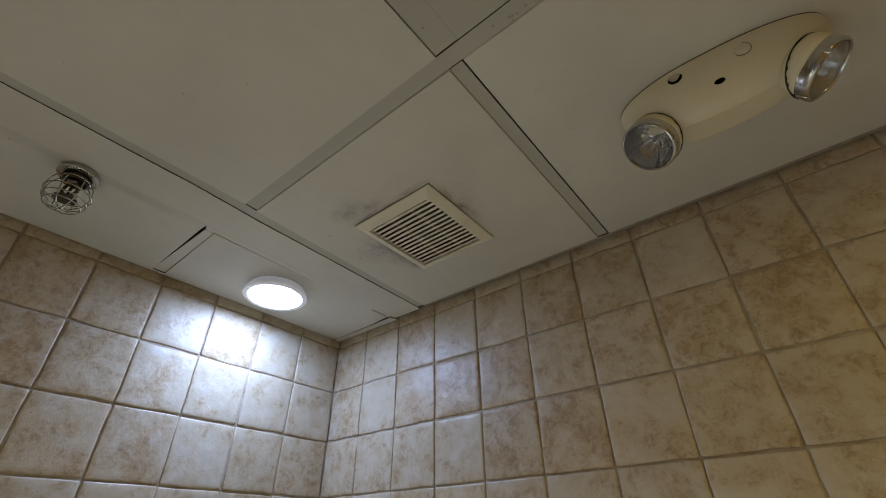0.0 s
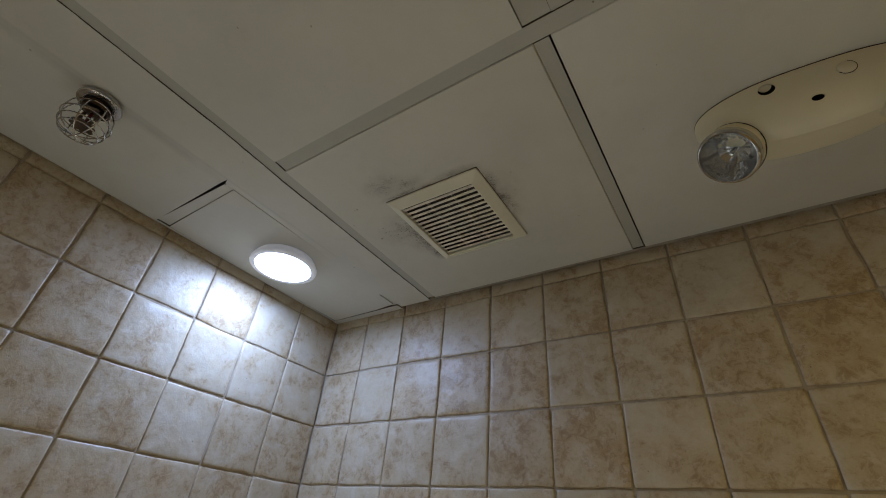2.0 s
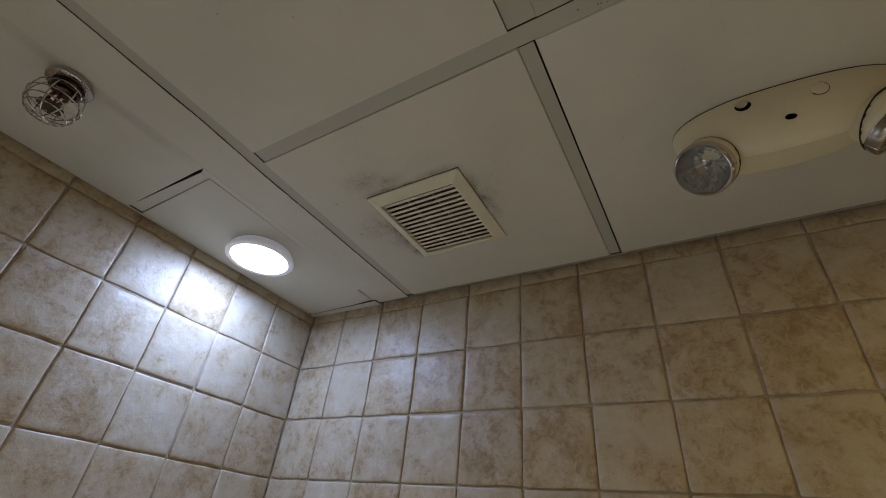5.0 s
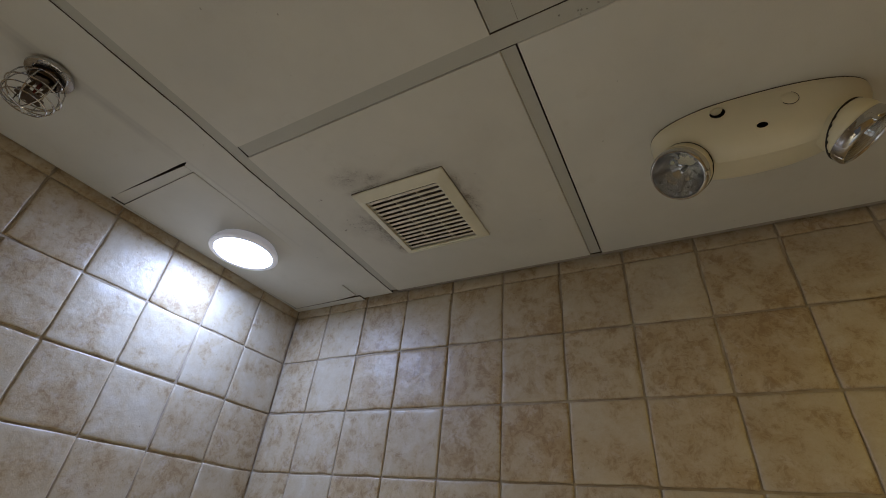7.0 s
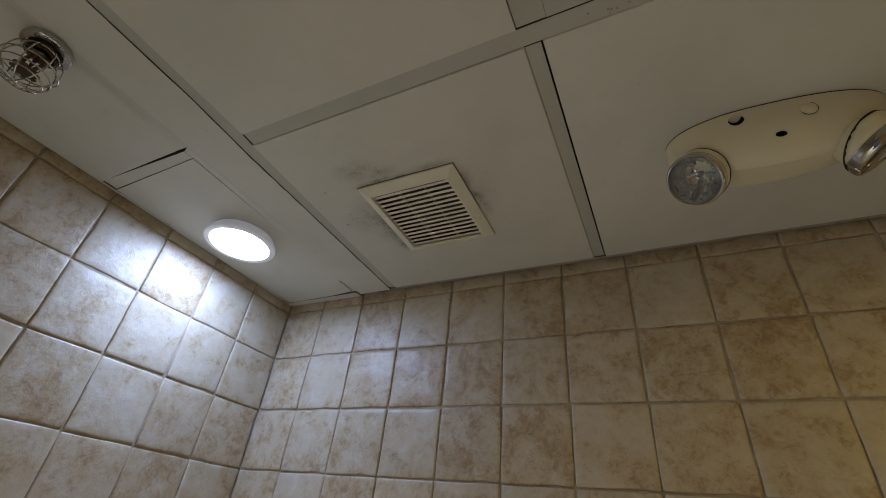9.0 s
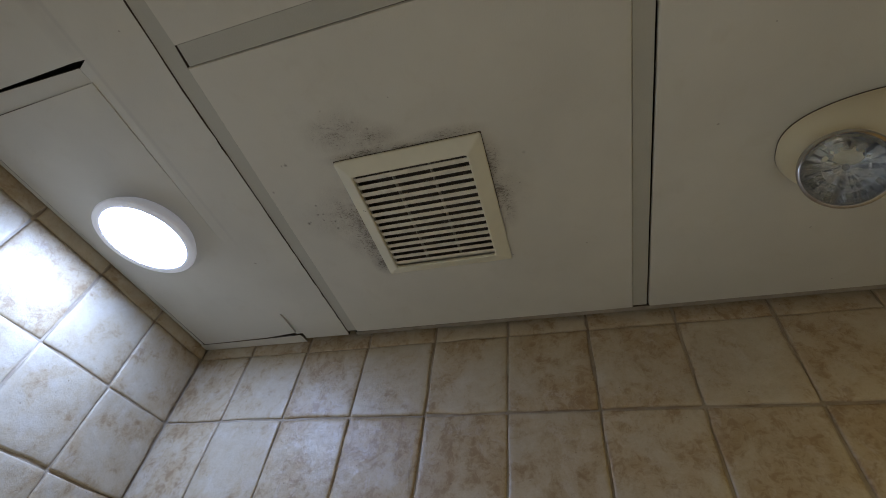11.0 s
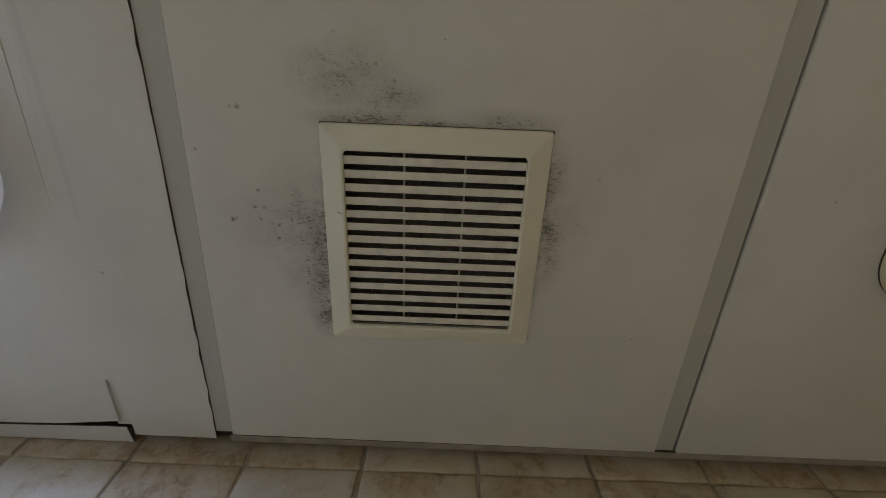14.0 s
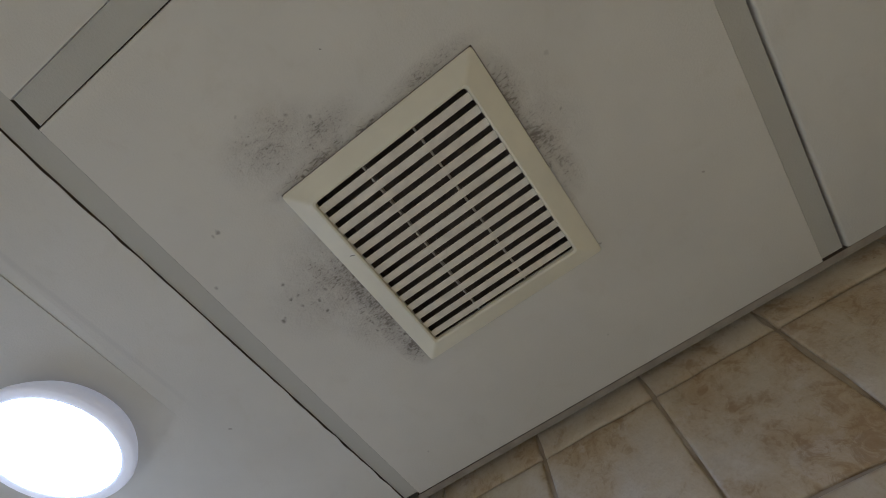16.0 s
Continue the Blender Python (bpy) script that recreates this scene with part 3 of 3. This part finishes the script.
def body_point(u, v):
    """A point of the housing: u from -1 to 1 along it, v from -1 (near edge) over the ridge at 0 to 1 (edge by the wall)."""
    k = max(0.0, 1 - abs(u) ** 2.45) ** (1 / 2.45)
    mid = -0.331
    if v <= 0:
        y = ERIDGE + v * -(EY0 - ERIDGE) * 1.0
        y += 0.0085 * max(0.0, u + 0.4) / 1.4 * v * v
        f = math.sqrt(max(0.0, 1 - abs(v) ** 2.0))
        d = 0.085 * f
    else:
        y = ERIDGE + v * (EY1 - ERIDGE)
        d = (0.085 - 0.026 * v) * math.sqrt(max(0.0, 1 - v ** 8))
    y = mid + (y - mid) * k
    deep = max(0.0, 1 - abs(u) ** 2.5) ** 0.5
    return Vector((EX + 0.1495 * u, y, H - 0.0030 - d * (0.12 + 0.88 * deep) * k ** 0.3))


def head_part(ob, name, centre, n, seam, tabs):
    """One swivelling lamp head: centre of its lens, the way it faces, and the axis of the socket that its ball sits in."""
    z = Vector(n).normalized()
    m = Matrix.Translation(centre) @ z.to_track_quat("Z", "Y").to_matrix().to_4x4()
    R, back = 0.0438, -0.0230
    ball = [(0.0, back - R)] + [(R * math.sin(radians(a)), back - R * math.cos(radians(a))) for a in range(12, 97, 6)] + [(0.0405, -0.0160), (0.0, -0.0480)]
    g = Vector(seam).normalized()
    bm = spin(bmesh.new(), ball, 64, m)
    mid = Vector(centre) + z * back
    for v in bm.verts:      # narrower behind the seam, inside the socket
        d = v.co - mid
        if d.dot(g) < -0.004:
            v.co = mid + g * d.dot(g) + (d - g * d.dot(g)) * 0.86
    head = part(name, bm, M_BODY, ob, "ivory plastic ball-shaped lamp cup", 60)
    part("rim", spin(bmesh.new(), [(0.0400, -0.0165), (0.0430, -0.0160), (0.0433, -0.0140), (0.0430, -0.0120), (0.0438, -0.0090), (0.0436, -0.0020), (0.0420, 0.0012), (0.0395, 0.0020), (0.0384, 0.0008), (0.0380, -0.0060)], 72, m), M_CHROME, head, "chrome rim", 60)
    # black ring that stands for the dark gap between ball and housing
    gm = Matrix.Translation(Vector(centre) + z * back - g * 0.003) @ g.to_track_quat("Z", "Y").to_matrix().to_4x4()
    part("seam_ring", spin(bmesh.new(), [(R - 0.003, -0.0011), (R + 0.0007, -0.0008), (R + 0.0007, 0.0008), (R - 0.003, 0.0011)], 64, gm), M_DARK, head, "black seam of the socket")
    # faceted reflector
    bm = bmesh.new()
    rng = random.Random(7)
    n_seg = 34
    rib = [rng.uniform(-0.0026, 0.0026) for _ in range(n_seg)]
    prof = [(0.0382, -0.0030), (0.0345, -0.0125), (0.0290, -0.0215), (0.0215, -0.0300), (0.0120, -0.0365), (0.0040, -0.0390)]
    rings = [[bm.verts.new((r * math.cos(2 * math.pi * k / n_seg), r * math.sin(2 * math.pi * k / n_seg), zz + rib[k] * r / 0.038 + rng.uniform(-0.00015, 0.00015))) for k in range(n_seg)] for r, zz in prof]
    for a, b in zip(rings, rings[1:]):
        for k in range(n_seg):
            bm.faces.new((a[k], a[(k + 1) % n_seg], b[(k + 1) % n_seg], b[k]))
    bm.faces.new(rings[-1])
    bmesh.ops.transform(bm, matrix=m, verts=bm.verts[:])
    part("reflector", bm, M_MIRROR, head, "faceted mirror reflector", 0)
    part("bulb", spin(bmesh.new(), [(0.0, -0.0385), (0.0030, -0.0380), (0.0034, -0.0310), (0.0040, -0.0280), (0.0034, -0.0245), (0.0, -0.0232)], 20, m), M_BULB, head, "small clear bulb")
    lens = part("lens", spin(bmesh.new(), [(0.0, 0.0028), (0.016, 0.0024), (0.030, 0.0014), (0.0386, -0.0004), (0.0386, -0.0022), (0.030, -0.0010), (0.016, -0.0002), (0.0, 0.0002)], 48, m), M_GLASS, head, "clear ribbed lens")
    lens.visible_shadow = False
    for t in tabs:
        bm = box(bmesh.new(), 0.0400, 0.0446, -0.0038, 0.0038, -0.0120, 0.0026, 0.0010, 1)
        bmesh.ops.transform(bm, matrix=m @ Matrix.Rotation(radians(t), 4, "Z"), verts=bm.verts[:])
        part("clip", bm, M_CHROME, head, "chrome clip")
    return head


def emergency():
    ob = empty("emergency_light", (EX, -0.33, H))
    bm = bmesh.new()
    nu, nv = 56, 30
    us = [-math.cos(math.pi * (k / nu)) for k in range(nu + 1)]
    vs = [-math.cos(math.pi / 2 * k / (nv // 2)) for k in range(nv // 2)] + [math.sin(math.pi / 2 * k / (nv // 2)) for k in range(nv // 2 + 1)]
    grid = [[bm.verts.new(body_point(max(-0.9995, min(0.9995, u)), v)) for v in vs] for u in us]
    for a, b in zip(grid, grid[1:]):
        for k in range(len(vs) - 1):
            bm.faces.new((a[k], a[k + 1], b[k + 1], b[k]))
    bm.faces.new(grid[0])
    bm.faces.new(list(reversed(grid[-1])))
    bmesh.ops.recalc_face_normals(bm, faces=bm.faces[:])
    body = part("body", bm, M_BODY, ob, "", 50)
    # knock-out and test-button holes go through the shell
    mod = body.modifiers.new("shell", "SOLIDIFY")
    mod.thickness, mod.offset = 0.0024, -1.0
    cutters = []
    holes = []
    for x, y, z, r, flat in ((1.2812, -0.3929, 2.3767, 0.0108, 0.95), (1.3260, -0.3807, 2.3363, 0.0074, 0.62)):
        near = min(body.data.vertices, key=lambda v: (v.co - Vector((x, y, z))).length)
        way = near.normal.copy()
        holes.append((near.co.copy(), way, r))
        cm = Matrix.Translation(near.co) @ way.to_track_quat("Z", "Y").to_matrix().to_4x4()
        cut = new("cut", mesh_of(spin(bmesh.new(), [(0.0, -0.012), (r, -0.012), (r, 0.012), (0.0, 0.012)], 40, cm @ Matrix.Diagonal((1, flat, 1, 1))), "cut"))
        cutters.append(cut)
        b = body.modifiers.new("hole", "BOOLEAN")
        b.operation, b.object, b.solver = "DIFFERENCE", cut, "EXACT"
    bpy.context.view_layer.update()
    done = bpy.data.meshes.new_from_object(body.evaluated_get(bpy.context.evaluated_depsgraph_get()))
    body.modifiers.clear()
    body.data = smooth(done, 17)
    for cut in cutters:
        bpy.data.objects.remove(cut)
    # dark plate added as the contact shadow between housing and ceiling
    def contact_shade(v):
        return [(EX + (q.x - EX) * 0.998, -0.331 + (q.y + 0.331) * 0.996) for q in (body_point(max(-0.9995, min(0.9995, u)), v) for u in us)]
    ring = contact_shade(-1.0) + contact_shade(1.0)[::-1][1:-1]
    part("contact_shade", prism(bmesh.new(), ring, H - 0.0040, H - 0.0003), M_GAP_SHADE, ob, "dark added plate standing in for the contact shadow", 30)
    # the closed knock-out
    spot_at = Vector((1.3694, -0.3929, 2.3734))
    near = min(body.data.vertices, key=lambda v: (v.co - spot_at).length)
    cm = Matrix.Translation(near.co) @ near.normal.to_track_quat("Z", "Y").to_matrix().to_4x4()
    part("knockout", spin(bmesh.new(), [(0.0, 0.0013), (0.0100, 0.0013), (0.0106, 0.0008), (0.0108, -0.0006), (0.0, -0.001)], 40, cm), M_BODY, ob, "closed round knock-out")
    # a dark arc paints the shaded side of the knock-out's outline
    arc = [cm @ Vector((0.0110 * math.cos(radians(a)), 0.0110 * math.sin(radians(a)), 0.0004)) for a in range(-150, 80, 10)]
    part("knockout_shade", tube(bmesh.new(), arc, 0.0006, 6), M_GAP_SHADE, ob, "thin dark arc standing in for the shaded groove round the knock-out")
    # the knocked-out blank still hanging behind the open hole
    p, way, r = holes[0]
    cm = Matrix.Translation(p - way * 0.0060 + (Vector((0, 0, 1)) - way * way.z).normalized() * 0.0112) @ way.to_track_quat("Z", "Y").to_matrix().to_4x4() @ pose(0, 0, 0, 24, 0, 0)
    part("blank", spin(bmesh.new(), [(0.0, 0.0007), (0.0086, 0.0007), (0.0090, 0.0), (0.0086, -0.0007), (0.0, -0.0007)], 32, cm), M_BODY, ob)
    # dark box added inside so that the holes and base gap look dark
    part("dark_box", box(bmesh.new(), 1.250, 1.410, -0.366, -0.290, H - 0.030, H - 0.0005, 0.003, 1), M_DARK, ob, "dark box added to darken what shows through the holes")
    head_part(ob, "lamp_head", (1.2065, -0.3530, 2.3050), (-0.45, -0.47, -0.76), (-0.42, -0.66, -0.62), (322,))
    head_part(ob, "lamp_head", (1.4440, -0.3370, 2.3040), (0.55, 0.12, -0.83), (0.62, -0.28, -0.73), (288, 195))
    tagged(ob, "ivory plastic twin-head emergency light fixed to the ceiling", "emergency light")


emergency()


# ---- tiles ----
def tile_mesh(w, h, seed):
    """A rustic glazed tile with rolled, uneven edges: face in the local xy plane, z towards the room."""
    rng = random.Random(seed)
    g = 0.0020
    per = 5
    wave = [rng.gauss(0, 0.0008) for _ in range(4 * per)]
    drop = [rng.gauss(0, 0.00025) for _ in range(4 * per)]
    bm = bmesh.new()
    rings = []
    for m, z, c in ((0.0, -0.0050, 0.0016), (0.0003, -0.0020, 0.0020), (0.0013, -0.0007, 0.0030), (0.0038, 0.0, 0.0048), (0.012, 0.0003, 0.010)):
        a, b = w / 2 - g - m, h / 2 - g - m
        if min(a, b) < 0.004:
            a, b = max(a, 0.003), max(b, 0.003)
        c = min(c, a * 0.6, b * 0.6)
        ring = []
        for q, (p0, p1) in enumerate((((a, -b + c), (a, b - c)), ((a - c, b), (-a + c, b)), ((-a, b - c), (-a, -b + c)), ((-a + c, -b), (a - c, -b)))):
            nx, ny = ((1, 0), (0, 1), (-1, 0), (0, -1))[q]
            for k in range(per):
                t = k / (per - 1)
                e = wave[q * per + k] * (1.0 if m < 0.01 else 0.3)
                ring.append(bm.verts.new((p0[0] + (p1[0] - p0[0]) * t + nx * e, p0[1] + (p1[1] - p0[1]) * t + ny * e, z + (drop[q * per + k] if 0 < m < 0.006 else 0.0))))
        rings.append(ring)
    n = len(rings[0])
    for a, b in zip(rings, rings[1:]):
        for k in range(n):
            bm.faces.new((a[k], a[(k + 1) % n], b[(k + 1) % n], b[k]))
    bm.faces.new(rings[-1])
    me = mesh_of(bm, "tile")
    me.shade_smooth()
    me.materials.append(M_TILE)
    return me


def tiling(wall, starts, m, rng, end_z):
    """Tiles over a wall. starts: joints along it; m: from (along, up, out) to the world."""
    rows = [JZ - PZ * k for k in range(16)]
    rows = [end_z] + [z for z in rows if z > 0.01] + [0.0]
    cache = {}
    for u0, u1 in zip(starts, starts[1:]):
        for z1, z0 in zip(rows, rows[1:]):
            z1 += 0.0018 if z1 == JZ else 0.0
            z0 -= 0.0010 if z0 == JZ else 0.0
            w, h = u1 - u0, z1 - z0
            key = (round(w, 4), round(h, 4), rng.randrange(3))
            if key not in cache:
                cache[key] = tile_mesh(w, h, len(cache))
            ob = new("tile", cache[key])
            tilt = Matrix.Rotation(rng.gauss(0, 0.0045), 4, "X") @ Matrix.Rotation(rng.gauss(0, 0.0045), 4, "Y")
            at = Matrix.Translation(((u0 + u1) / 2 + rng.gauss(0, 0.0004), (z0 + z1) / 2 + rng.gauss(0, 0.0004), rng.gauss(0, 0.0004)))
            ob.matrix_world = m @ at @ tilt
            ob.parent = wall


joints_back = [0.0] + [JX + PX * k for k in range(1, 19)]
joints_left = [RY] + [JY - PY * k for k in range(10, -1, -1)] + [0.0]
M_BACK = Matrix(((1, 0, 0, 0), (0, 0, -1, 0), (0, 1, 0, 0), (0, 0, 0, 1)))
M_LEFT = Matrix(((0, 0, 1, 0), (1, 0, 0, 0), (0, 1, 0, 0), (0, 0, 0, 1)))
tiling(wall_back, joints_back, M_BACK, random.Random(4), H + 0.03)
tiling(wall_left, joints_left, M_LEFT, random.Random(9), H + 0.03)
